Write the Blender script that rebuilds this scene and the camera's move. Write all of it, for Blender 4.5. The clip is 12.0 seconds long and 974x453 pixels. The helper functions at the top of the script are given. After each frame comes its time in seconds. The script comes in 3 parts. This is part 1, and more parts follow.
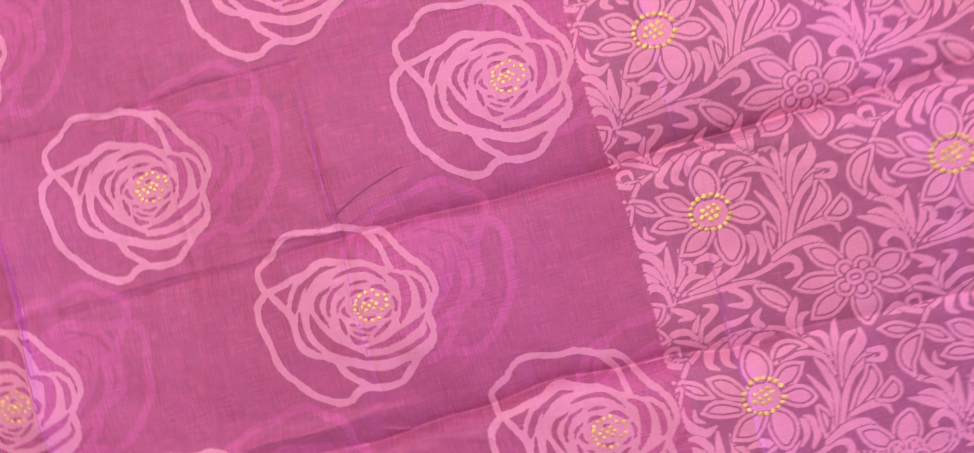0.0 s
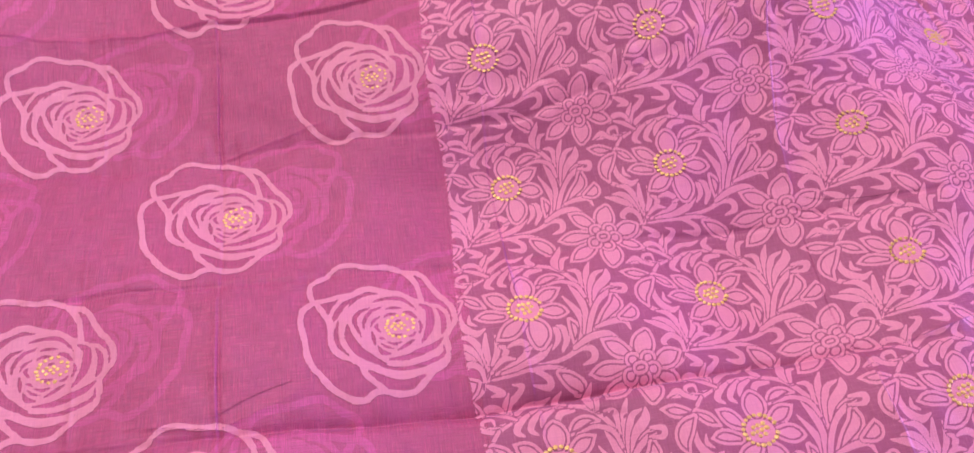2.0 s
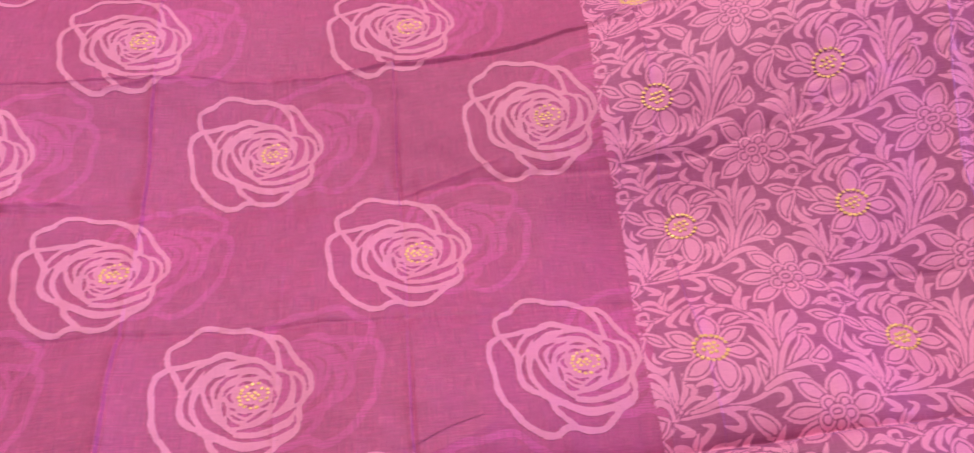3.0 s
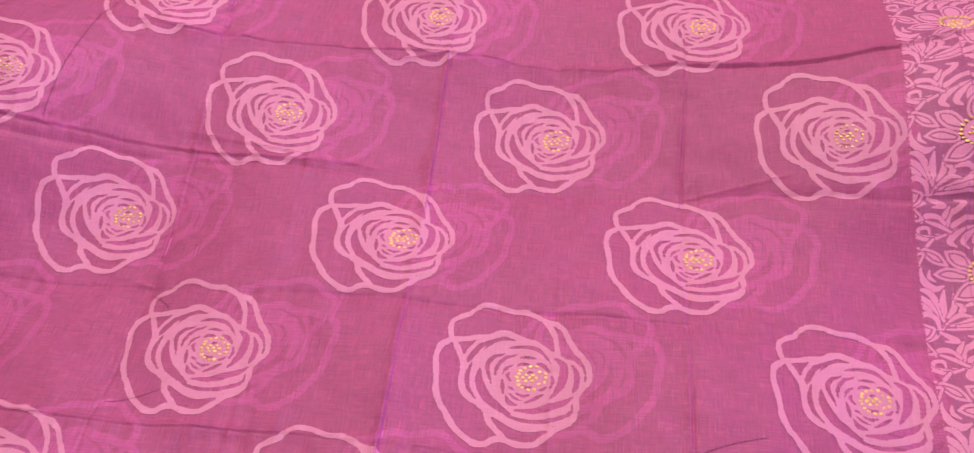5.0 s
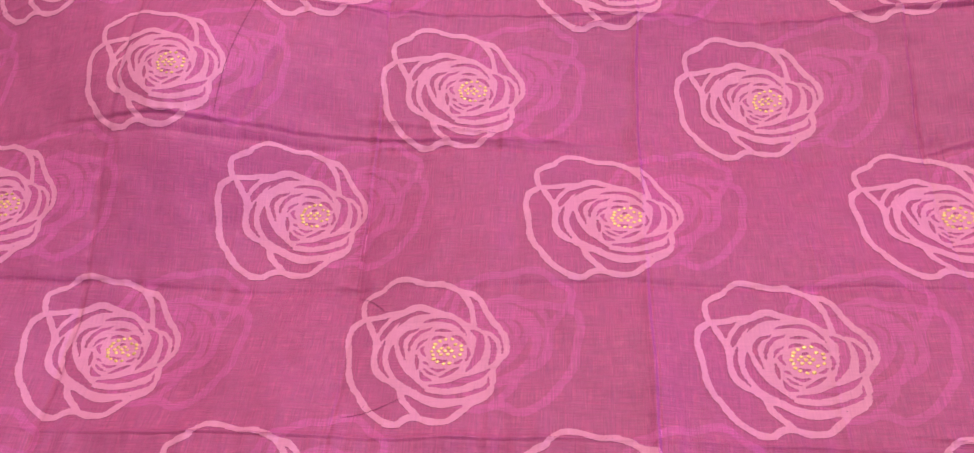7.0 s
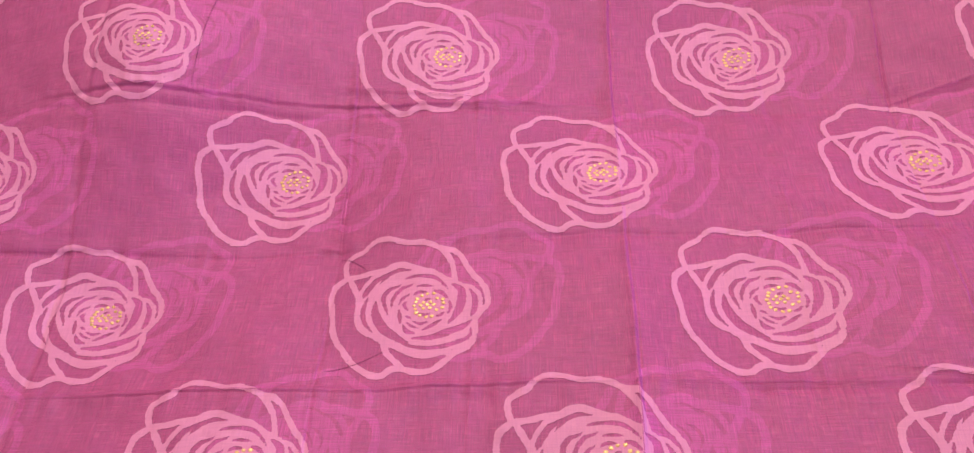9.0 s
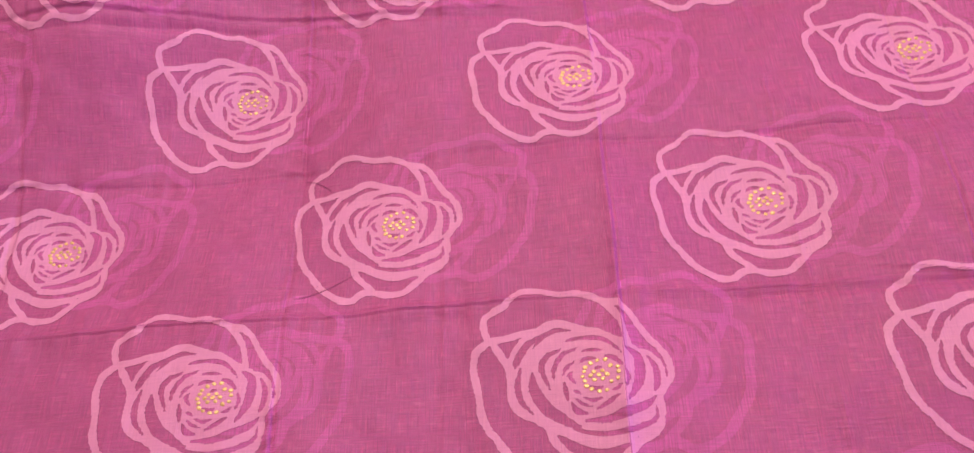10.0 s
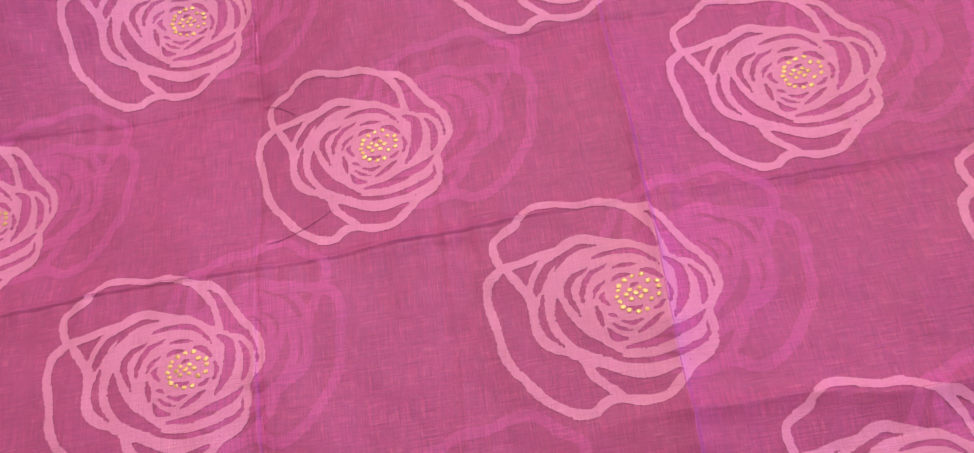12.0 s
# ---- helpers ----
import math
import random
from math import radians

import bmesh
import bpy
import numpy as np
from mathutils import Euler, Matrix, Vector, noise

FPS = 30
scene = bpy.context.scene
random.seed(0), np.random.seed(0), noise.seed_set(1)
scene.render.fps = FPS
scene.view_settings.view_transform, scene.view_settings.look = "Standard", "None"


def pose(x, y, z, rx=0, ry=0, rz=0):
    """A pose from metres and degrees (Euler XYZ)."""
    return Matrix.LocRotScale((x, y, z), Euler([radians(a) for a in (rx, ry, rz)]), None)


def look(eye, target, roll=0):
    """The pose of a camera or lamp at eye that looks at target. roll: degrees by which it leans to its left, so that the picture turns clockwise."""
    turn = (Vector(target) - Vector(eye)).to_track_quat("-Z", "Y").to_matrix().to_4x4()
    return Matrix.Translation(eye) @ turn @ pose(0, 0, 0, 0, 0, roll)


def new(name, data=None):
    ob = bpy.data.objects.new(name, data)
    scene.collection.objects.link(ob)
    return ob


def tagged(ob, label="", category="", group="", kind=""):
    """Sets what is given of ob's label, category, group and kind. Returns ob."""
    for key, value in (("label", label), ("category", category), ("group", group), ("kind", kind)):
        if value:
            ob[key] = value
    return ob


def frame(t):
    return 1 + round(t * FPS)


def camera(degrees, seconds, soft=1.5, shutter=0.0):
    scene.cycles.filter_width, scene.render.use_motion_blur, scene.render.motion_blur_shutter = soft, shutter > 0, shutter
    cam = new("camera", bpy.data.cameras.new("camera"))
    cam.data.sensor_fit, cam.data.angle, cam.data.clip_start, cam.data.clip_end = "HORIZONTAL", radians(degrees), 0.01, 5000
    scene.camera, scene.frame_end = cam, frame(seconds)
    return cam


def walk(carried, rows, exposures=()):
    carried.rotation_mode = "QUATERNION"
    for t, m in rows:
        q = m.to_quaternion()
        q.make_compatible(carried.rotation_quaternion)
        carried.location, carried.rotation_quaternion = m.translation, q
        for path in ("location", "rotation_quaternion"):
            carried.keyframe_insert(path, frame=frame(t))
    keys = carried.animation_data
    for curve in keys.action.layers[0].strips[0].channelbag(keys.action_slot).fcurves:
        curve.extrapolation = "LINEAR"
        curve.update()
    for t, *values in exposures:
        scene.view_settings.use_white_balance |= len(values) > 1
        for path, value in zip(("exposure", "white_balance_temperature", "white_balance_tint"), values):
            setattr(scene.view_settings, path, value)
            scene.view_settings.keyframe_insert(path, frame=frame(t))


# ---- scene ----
cam = camera(61.0, 12.0, 1.35, 0.3)
# seconds, place, turn about x, y and z
PATH = [
    (0, -0.0065, -0.0631, 0.4212, -1.75, 3.60, -15.72),
    (0.3, -0.0724, -0.0834, 0.4504, 4.49, -6.00, -9.87),
    (0.5, -0.1079, -0.0728, 0.4236, 8.99, -12.01, -10.79),
    (1, -0.0426, -0.1311, 0.4307, 19.32, -5.97, -9.03),
    (1.5, -0.0257, -0.1390, 0.4652, 21.78, -6.18, -8.84),
    (2, -0.0244, -0.1965, 0.4595, 30.18, -5.04, -9.03),
    (2.5, -0.0559, -0.2087, 0.4529, 33.59, -4.15, -7.90),
    (3, -0.0944, -0.1938, 0.4557, 33.09, -1.20, -5.75),
    (3.5, -0.1480, -0.1936, 0.4527, 33.15, -0.16, -3.48),
    (3.7, -0.1667, -0.1950, 0.4510, 33.11, -0.14, -2.42),
    (5.3, -0.1867, -0.1855, 0.4600, 32.20, 3.87, 7.88),
    (5.5, -0.1891, -0.1853, 0.4599, 32.22, 4.47, 8.46),
    (6, -0.2184, -0.1884, 0.4537, 32.86, 5.23, 8.01),
    (6.5, -0.2788, -0.1785, 0.4389, 31.84, 6.09, 5.57),
    (7, -0.3254, -0.1770, 0.4259, 31.19, 5.54, 3.27),
    (7.2, -0.3345, -0.1787, 0.4267, 30.90, 5.18, 2.34),
    (9, -0.3212, -0.2087, 0.4144, 31.77, 5.62, 1.20),
    (9.5, -0.3088, -0.2121, 0.4020, 30.41, 6.40, 0.27),
    (10, -0.3114, -0.1967, 0.3959, 25.32, 6.45, -1.55),
    (10.5, -0.3241, -0.1803, 0.3755, 21.51, 5.98, -4.20),
    (11, -0.3379, -0.1607, 0.3358, 18.42, 5.31, -6.47),
    (11.5, -0.3371, -0.1598, 0.3140, 18.42, 6.26, -7.28),
    (12, -0.3332, -0.1752, 0.3376, 19.46, 6.67, -8.10),
]
walk(cam, [(t, pose(x, y, z, rx, ry, rz)) for t, x, y, z, rx, ry, rz in PATH],
     [(0, -0.04, 6300, 8), (0.5, -0.05, 5900, 6.8), (1, 0.0, 6150, 8.3), (2.0, -0.05, 6300, 11.3), (2.5, -0.1, 6450, 13), (3.7, -0.1, 6450, 12.5), (5.5, -0.06, 6380, 7.6),
      (9, -0.04, 6400, 9), (10.5, -0.06, 6450, 11.5), (11.5, -0.2, 6450, 12.3), (12, -0.12, 6450, 12.3)])

# ---- light: two added area lamps with no visible source, overhead and at the right ----
world = bpy.data.worlds.new("room_air")
world.use_nodes = True
world.node_tree.nodes["Background"].inputs[0].default_value = (0.9, 0.85, 0.95, 1)
world.node_tree.nodes["Background"].inputs[1].default_value = 0.03
scene.world = world


def area(name, eye, target, sx, sy, watts, colour):
    lamp = bpy.data.lights.new(name, "AREA")
    lamp.shape, lamp.size, lamp.size_y, lamp.energy, lamp.color = "RECTANGLE", sx, sy, watts, colour
    ob = new(name, lamp)
    ob.matrix_world = look(eye, target)
    return ob


CEIL = 2.5
area("unseen_overhead_light", (-0.3, 0.9, 2.25), (-0.2, 0.1, 0), 1.2, 0.3, 69, (1.0, 0.93, 0.84))
# added violet light with no window behind it, tints fold sides facing right
area("unseen_violet_light", (2.3, -0.15, 0.42), (0.0, 0.0, 0.0), 1.2, 0.5, 62, (0.42, 0.38, 1.0))


# ---- materials ----
class Nodes:
    def __init__(self, name):
        self.mat = bpy.data.materials.new(name)
        self.mat.use_nodes = True
        self.tree = self.mat.node_tree
        self.bsdf = self.tree.nodes["Principled BSDF"]
        self.out = self.tree.nodes["Material Output"]

    def add(self, kind, **props):
        node = self.tree.nodes.new(kind)
        for key, value in props.items():
            if key == "operation":
                node.operation = value
            elif key == "blend_type":
                node.blend_type = value
            elif key == "data_type":
                node.data_type = value
        return node

    def link(self, a, b):
        self.tree.links.new(a, b)

    def noise(self, scale, stretch=(1, 1, 1), detail=2.0, where=None):
        coord = self.add("ShaderNodeNewGeometry").outputs["Position"] if where is None else where
        mapping = self.add("ShaderNodeMapping")
        mapping.inputs["Scale"].default_value = stretch
        self.link(coord, mapping.inputs["Vector"])
        tex = self.add("ShaderNodeTexNoise")
        tex.inputs["Scale"].default_value = scale
        tex.inputs["Detail"].default_value = detail
        self.link(mapping.outputs[0], tex.inputs["Vector"])
        return tex.outputs["Fac"]

    def ranged(self, fac, lo, hi, a=0.3, b=0.7):
        node = self.add("ShaderNodeMapRange")
        for key, value in (("From Min", a), ("From Max", b), ("To Min", lo), ("To Max", hi)):
            node.inputs[key].default_value = value
        self.link(fac, node.inputs["Value"])
        return node.outputs[0]

    def maths(self, op, a, b):
        node = self.add("ShaderNodeMath", operation=op)
        for n, v in enumerate((a, b)):
            if isinstance(v, (int, float)):
                node.inputs[n].default_value = v
            else:
                self.link(v, node.inputs[n])
        return node.outputs[0]

    def mix(self, fac, a, b):
        node = self.add("ShaderNodeMix", data_type="RGBA")
        for key, v in ((0, fac), (6, a), (7, b)):
            if isinstance(v, (int, float)):
                node.inputs[key].default_value = v
            elif isinstance(v, tuple):
                node.inputs[key].default_value = (*v, 1)
            else:
                self.link(v, node.inputs[key])
        return node.outputs[2]

    def bump(self, height, strength, distance):
        node = self.add("ShaderNodeBump")
        node.inputs["Strength"].default_value = strength
        node.inputs["Distance"].default_value = distance
        self.link(height, node.inputs["Height"])
        self.link(node.outputs[0], self.bsdf.inputs["Normal"])


def woven(name, warp, weft, sheen, rough, veil=0.0, coarse=1.0, relief=0.5):
    """Plain-woven shot cloth: fine uneven yarns of two colours across each other, with slubs and faint worn streaks."""
    n = Nodes(name)
    along = n.noise(1.0, (2300, 60, 1), 2.0)
    across = n.noise(1.0, (55, 2000, 1), 2.0)
    yarn_a = n.noise(1.0, (1500, 70, 1), 1.0)
    yarn_b = n.noise(1.0, (60, 1400, 1), 1.0)
    slub_a = n.noise(1.0, (1300, 140, 1), 1.0)
    slub_b = n.noise(1.0, (120, 1200, 1), 1.0)
    blotch = n.noise(14.0, (1, 1, 1), 5.0)
    smudge = n.noise(55.0, (1, 1, 1), 3.0)
    light = tuple(min(1.0, 1.12 * v + 0.07) for v in warp)
    dark = tuple(0.68 * (0.45 * a + 0.55 * b) for a, b in zip(warp, weft))
    colour = n.mix(n.ranged(along, 0.18, 0.82), warp, weft)
    colour = n.mix(n.maths("MULTIPLY", n.ranged(across, 0.0, 0.8), 0.55), colour, weft)
    colour = n.mix(n.ranged(yarn_a, 0.0, 0.5 * coarse, 0.5, 0.72), colour, dark)
    colour = n.mix(n.ranged(yarn_b, 0.0, 0.5 * coarse, 0.5, 0.72), colour, dark)
    colour = n.mix(n.ranged(slub_a, 0.0, 0.5 * coarse, 0.58, 0.76), colour, light)
    colour = n.mix(n.ranged(slub_b, 0.0, 0.46 * coarse, 0.58, 0.76), colour, light)
    colour = n.mix(n.ranged(blotch, 0.0, 0.2, 0.4, 0.75), colour, dark)
    colour = n.mix(n.ranged(smudge, 0.0, 0.16, 0.5, 0.75), colour, dark)
    n.link(colour, n.bsdf.inputs["Base Color"])
    n.bsdf.inputs["Roughness"].default_value = rough
    n.bsdf.inputs["Specular IOR Level"].default_value = 0.25
    n.bsdf.inputs["Sheen Weight"].default_value = sheen
    n.bsdf.inputs["Sheen Roughness"].default_value = 0.35
    n.bsdf.inputs["Sheen Tint"].default_value = (0.62, 0.42, 1.0, 1)
    n.bump(n.maths("ADD", along, across), relief, 0.0003)
    if veil:
        clear = n.add("ShaderNodeBsdfTransparent")
        clear.inputs[0].default_value = (1.0, 0.86, 0.95, 1)
        both = n.add("ShaderNodeMixShader")
        n.link(n.ranged(n.maths("ADD", along, across), veil * 1.35, veil * 0.65, 0.7, 1.3), both.inputs[0])
        n.link(n.bsdf.outputs[0], both.inputs[1])
        n.link(clear.outputs[0], both.inputs[2])
        n.link(both.outputs[0], n.out.inputs[0])
    return n.mat


def gold_thread():
    n = Nodes("gold_thread")
    fine = n.noise(1.0, (900, 2600, 900), 2.0)
    info = n.add("ShaderNodeObjectInfo")
    colour = n.mix(n.ranged(fine, 0.0, 1.0), (0.66, 0.36, 0.12), (0.9, 0.57, 0.25))
    colour = n.mix(n.maths("MULTIPLY", info.outputs["Random"], 0.25), colour, (0.75, 0.4, 0.12))
    n.link(colour, n.bsdf.inputs["Base Color"])
    n.bsdf.inputs["Metallic"].default_value = 0.45
    n.bsdf.inputs["Roughness"].default_value = 0.42
    n.bump(fine, 0.6, 0.0004)
    return n.mat


def plain(name, colour, rough, grain):
    n = Nodes(name)
    big, small = n.noise(grain, (1, 1, 1), 4.0), n.noise(grain * 14, (1, 1, 1), 3.0)
    shade = n.mix(n.ranged(big, 0.0, 1.0), tuple(0.88 * v for v in colour), colour)
    n.link(n.mix(n.ranged(small, 0.0, 0.25), shade, tuple(0.75 * v for v in colour)), n.bsdf.inputs["Base Color"])
    n.bsdf.inputs["Roughness"].default_value = rough
    n.bump(small, 0.2, 0.002)
    return n.mat


CLOTH = woven("shot_silk_ground", (0.67, 0.146, 0.282), (0.46, 0.103, 0.27), 0.3, 0.55, 0.62)
END = woven("plum_silk_ground", (0.58, 0.135, 0.285), (0.42, 0.104, 0.27), 0.3, 0.55, 0.25)
UNDER = woven("silk_under_layer", (0.67, 0.146, 0.282), (0.46, 0.103, 0.27), 0.0, 0.6)
GHOST = woven("pink_silk_wrong_side", (0.74, 0.172, 0.425), (0.67, 0.15, 0.4), 0.0, 0.6, 0.0, 0.5)
PINK = woven("pink_woven_silk", (0.75, 0.25, 0.39), (0.67, 0.205, 0.37), 0.25, 0.48, 0.0, 0.5, 0.8)
VINE = woven("pink_woven_vine", (0.8, 0.268, 0.44), (0.72, 0.215, 0.415), 0.25, 0.46, 0.0, 0.4, 0.8)
GOLD = gold_thread()
# dark tone of the yarn end and of the lines standing for crease shade
YARN_CREASE = plain("dark_yarn_crease", (0.2, 0.035, 0.1), 0.8, 900)
PAINT = plain("wall_paint", (0.5, 0.47, 0.44), 0.9, 3)
FLOOR = plain("floor_tile_plain", (0.5, 0.47, 0.43), 0.5, 5)


# ---- meshes ----
def link_mesh(name, verts, faces, material, parent=None, label="", smooth=True):
    me = bpy.data.meshes.new(name)
    verts, faces = np.asarray(verts, np.float32), np.asarray(faces, np.int32)
    k = faces.shape[1]
    me.vertices.add(len(verts))
    me.vertices.foreach_set("co", verts.ravel())
    me.loops.add(faces.size)
    me.loops.foreach_set("vertex_index", faces.ravel())
    me.polygons.add(len(faces))
    me.polygons.foreach_set("loop_start", np.arange(0, faces.size, k, dtype=np.int32))
    me.polygons.foreach_set("use_smooth", np.full(len(faces), smooth))
    me.update(calc_edges=True)
    me.materials.append(material)
    ob = new(name, me)
    if parent:
        ob.parent = parent
    return tagged(ob, label)


def box(name, lo, hi, material, label, category):
    bm = bmesh.new()
    bmesh.ops.create_cube(bm, size=1.0)
    for v in bm.verts:
        v.co = [lo[a] + (v.co[a] + 0.5) * (hi[a] - lo[a]) for a in range(3)]
    me = bpy.data.meshes.new(name)
    bm.to_mesh(me)
    bm.free()
    me.materials.append(material)
    return tagged(new(name, me), label, category, kind="structure")


# ---- the room ----
box("floor", (-3.2, -2.6, -0.16), (2.4, 2.3, -0.06), FLOOR, "plain pale floor under the spread cloth", "floor")
box("ceiling", (-3.2, -2.6, CEIL), (2.4, 2.3, CEIL + 0.1), PAINT, "plain white painted ceiling", "ceiling")
box("wall_west", (-3.3, -2.6, -0.16), (-3.2, 2.3, CEIL), PAINT, "plain white painted wall", "wall")
box("wall_north", (-3.3, 2.3, -0.16), (2.5, 2.4, CEIL), PAINT, "plain white painted wall", "wall")
box("wall_south", (-3.3, -2.7, -0.16), (2.5, -2.6, CEIL), PAINT, "plain white painted wall", "wall")
box("wall_east", (2.4, -2.6, -0.16), (2.5, 2.3, CEIL), PAINT, "plain white painted wall", "wall")

# ---- the cloth's lie ----
PITCH, ROW = 0.2, 0.0937
# soft swells and hollows: x, y, height in millimetres
SWELLS = [(-0.0975, 0.286, 4.6), (-0.297, 0.282, 7.5), (-0.2015, 0.189, -24.1), (-0.005, 0.183, 8.8),
          (-0.3985, 0.187, -3.2), (-0.102, 0.0945, -19.9), (-0.298, 0.0915, -11.8), (-0.4975, 0.097, -20.0),
          (-0.0055, 0.0025, -8.8), (-0.204, -0.001, -10.5), (-0.4015, 0, -7.7), (-0.602, 0.002, -19.1),
          (-0.49, -0.094, 7.1), (-0.299, -0.094, 4.0), (-0.104, -0.092, 7.9), (-0.0045, -0.187, -0.7),
          (-0.596, 0.184, 39.9), (0.184, 0.179, 53.9), (0.072, 0.182, 26.8), (0.3155, 0.1, 30.1),
          (0.319, 0.004, 23.5), (0.186, 0.0905, 13.8), (0.1955, 0.002, -11.5), (0.187, -0.094, 19.0),
          (0.079, 0.1, -22.1), (0.073, 0.0045, -6.7), (0.31, 0.18, 63.1), (0.312, -0.09, 29.4),
          (0.0755, -0.092, -6.4), (-0.461, -0.046, -2.3), (-0.296, 0.147, -21.1), (-0.5, 0.285, 24.3),
          (-0.7, 0.28, 36.9), (-0.7, 0.1, 3.9), (0.08, -0.191, 3.9), (0.18, 0.255, 73.1), (0.06, 0.265, 25.3),
          (0.3, 0.25, 82.6), (0.4, 0.08, 36.9), (-0.12, 0.041, -3.4), (0.13, 0.05, -3.2), (0.13, -0.047, 13.7)]
# pulls in the plane of the cloth: x, y, shift in millimetres
PULLS = [(-0.1, 0.2811, 2.7, 5.4), (-0.3, 0.2811, 3.3, 1.0), (-0.2, 0.1874, -1.7, 1.7), (0, 0.1874, -5.4, -4.7),
         (-0.4, 0.1874, 1.6, -0.5), (-0.1, 0.0937, -2.2, 0.9), (-0.3, 0.0937, 2.2, -2.4), (-0.5, 0.0937, 2.8, 3.7),
         (0, 0, -6.0, 2.6), (-0.2, 0, -4.4, -1.1), (-0.4, 0, -1.7, 0.0), (-0.6, 0, -2.2, 2.2),
         (-0.5, -0.0937, 11.0, -0.4), (-0.3, -0.0937, 1.1, -0.3), (-0.1, -0.0937, -4.3, 1.9),
         (0, -0.1874, -4.9, 0.4), (-0.6, 0.1874, 4.4, -3.7), (0.193, 0.1874, -9.8, -9.2),
         (0.0765, 0.1874, -4.8, -5.9), (0.312, 0.0937, 3.8, 7.1), (0.312, 0, 7.7, 4.2), (0.193, 0.0937, -7.7, -3.5),
         (0.193, 0, 3.0, 2.2), (0.193, -0.0937, -6.7, -0.4), (0.0765, 0.0937, 2.9, 7.1), (0.0765, 0, -3.8, 4.7),
         (0.312, 0.1874, -2.2, -8.2), (0.312, -0.0937, -0.1, 4.1), (0.0765, -0.0937, -0.9, 1.9)]
# fold lines up the cloth and across it: place, wander, ridge height (hollow if negative) and breadth in millimetres,
# which side is the steeper (1: the far or right one), and the stretch over which it is strong: its middle and half-length
FOLDS_UP = [(-0.812, 3.0, 1.6, 5, 0.4, 0, 9), (-0.635, 1.5, -1.3, 1.8, 0.4, 0.1, 9), (-0.635, 1.5, -1.8, 14, 0.3, 0.1, 9),
            (-0.461, 1.2, 1.1, 1.4, 0.4, 0.0, 9), (-0.461, 1.2, -2.0, 13, -0.3, 0.0, 9),
            (-0.287, 1.2, 1.7, 1.6, 0.6, 0.1, 9), (-0.287, 1.2, 2.6, 12, 0.6, 0.0, 9), (-0.287, 1.2, 2.0, 6, 0.8, -0.1, 0.07), (-0.287, 1.2, 6.5, 34, 0.2, -0.07, 0.1),
            (-0.112, 1.2, 1.3, 1.4, 0.5, 0, 9), (-0.112, 1.2, -1.6, 10, -0.4, 0, 9), (0.068, 1.5, 1.5, 2.0, 0.6, 0, 9),
            (0.068, 1.5, 3.0, 10, 0.7, 0, 9), (0.264, 3.5, 1.4, 2.0, 0.5, 0, 9), (0.264, 3.5, 2.6, 11, 0.6, 0, 9), (0.44, 3.0, -4.0, 7, 0.5, 0, 9),
            (-0.19, 1.0, 0.5, 0.9, 0, 0.1, 9), (-0.375, 1.5, 0.3, 1.0, 0, 0, 9), (-0.545, 1.5, 0.3, 1.2, 0, 0, 9)]
FOLDS_ACROSS = [(0.249, 3.0, 1.6, 1.8, 0.8, -0.3, 9), (0.249, 3.0, 3.4, 11, 0.8, -0.3, 9), (0.249, 3.0, 8.5, 12, 0.95, 0.0, 0.13),
                (0.143, 3.0, -1.0, 1.8, -0.6, 0, 9), (0.143, 3.0, -1.4, 10, -0.5, 0, 9), (0.152, 2.0, 3.6, 5, 0.9, -0.48, 0.16),
                (0.155, 2.0, 7.5, 9, 0.9, 0.22, 0.18), (0.044, 2.0, -1.0, 1.6, 0.5, -0.3, 9), (0.044, 2.0, -1.5, 12, 0.5, -0.3, 9),
                (-0.05, 1.5, 1.5, 1.5, 0.7, -0.42, 0.27), (-0.05, 1.5, 2.4, 11, 0.6, -0.42, 0.27), (-0.055, 1.5, -11.0, 11, -0.95, 0.05, 0.24),
                (-0.16, 4.0, -9.0, 11, -0.9, 0.05, 0.24), (-0.145, 4.0, 5.0, 8, 0.8, -0.2, 0.1), (0.35, 4.0, -3.0, 8, 0.5, 0, 9),
                (-0.26, 4.0, -3.0, 8, 0.4, 0, 9), (-0.055, 1.5, -3.4, 2.2, -0.4, 0.05, 0.24), (0.246, 3.0, -2.8, 2.3, 0.3, 0.0, 0.16),
                (0.15, 2.0, -2.6, 2.3, 0.3, -0.5, 0.16), (0.155, 2.0, -4.0, 4, 0.3, 0.22, 0.2), (-0.16, 4.0, -2.6, 2.3, -0.3, 0.05, 0.2)]


def soft_fit(rows, values, reach, ease):
    at = np.array([r[:2] for r in rows])
    near = np.exp(-((at[:, None] - at[None]) ** 2).sum(-1) / (2 * reach**2))
    return at, np.linalg.solve(near + ease * np.eye(len(at)), np.array(values) / 1000)


SWELL_AT, SWELL_BY = soft_fit(SWELLS, [r[2] for r in SWELLS], 0.06, 0.12)
PULL_AT, PULL_BY = soft_fit(PULLS, [r[2:] for r in PULLS], 0.05, 0.1)


def spread(x, y, at, by, reach):
    total = 0
    for (ax, ay), b in zip(at, by):
        total = total + np.exp(-((x - ax) ** 2 + (y - ay) ** 2) / (2 * reach**2))[..., None] * np.atleast_1d(b)
    return total


def waver(s, seed, size):
    return size * (0.6 * np.sin(s * 17 + seed * 2.1) + 0.4 * np.sin(s * 41 + seed * 5.3) + 0.25 * np.sin(s * 97 + seed))


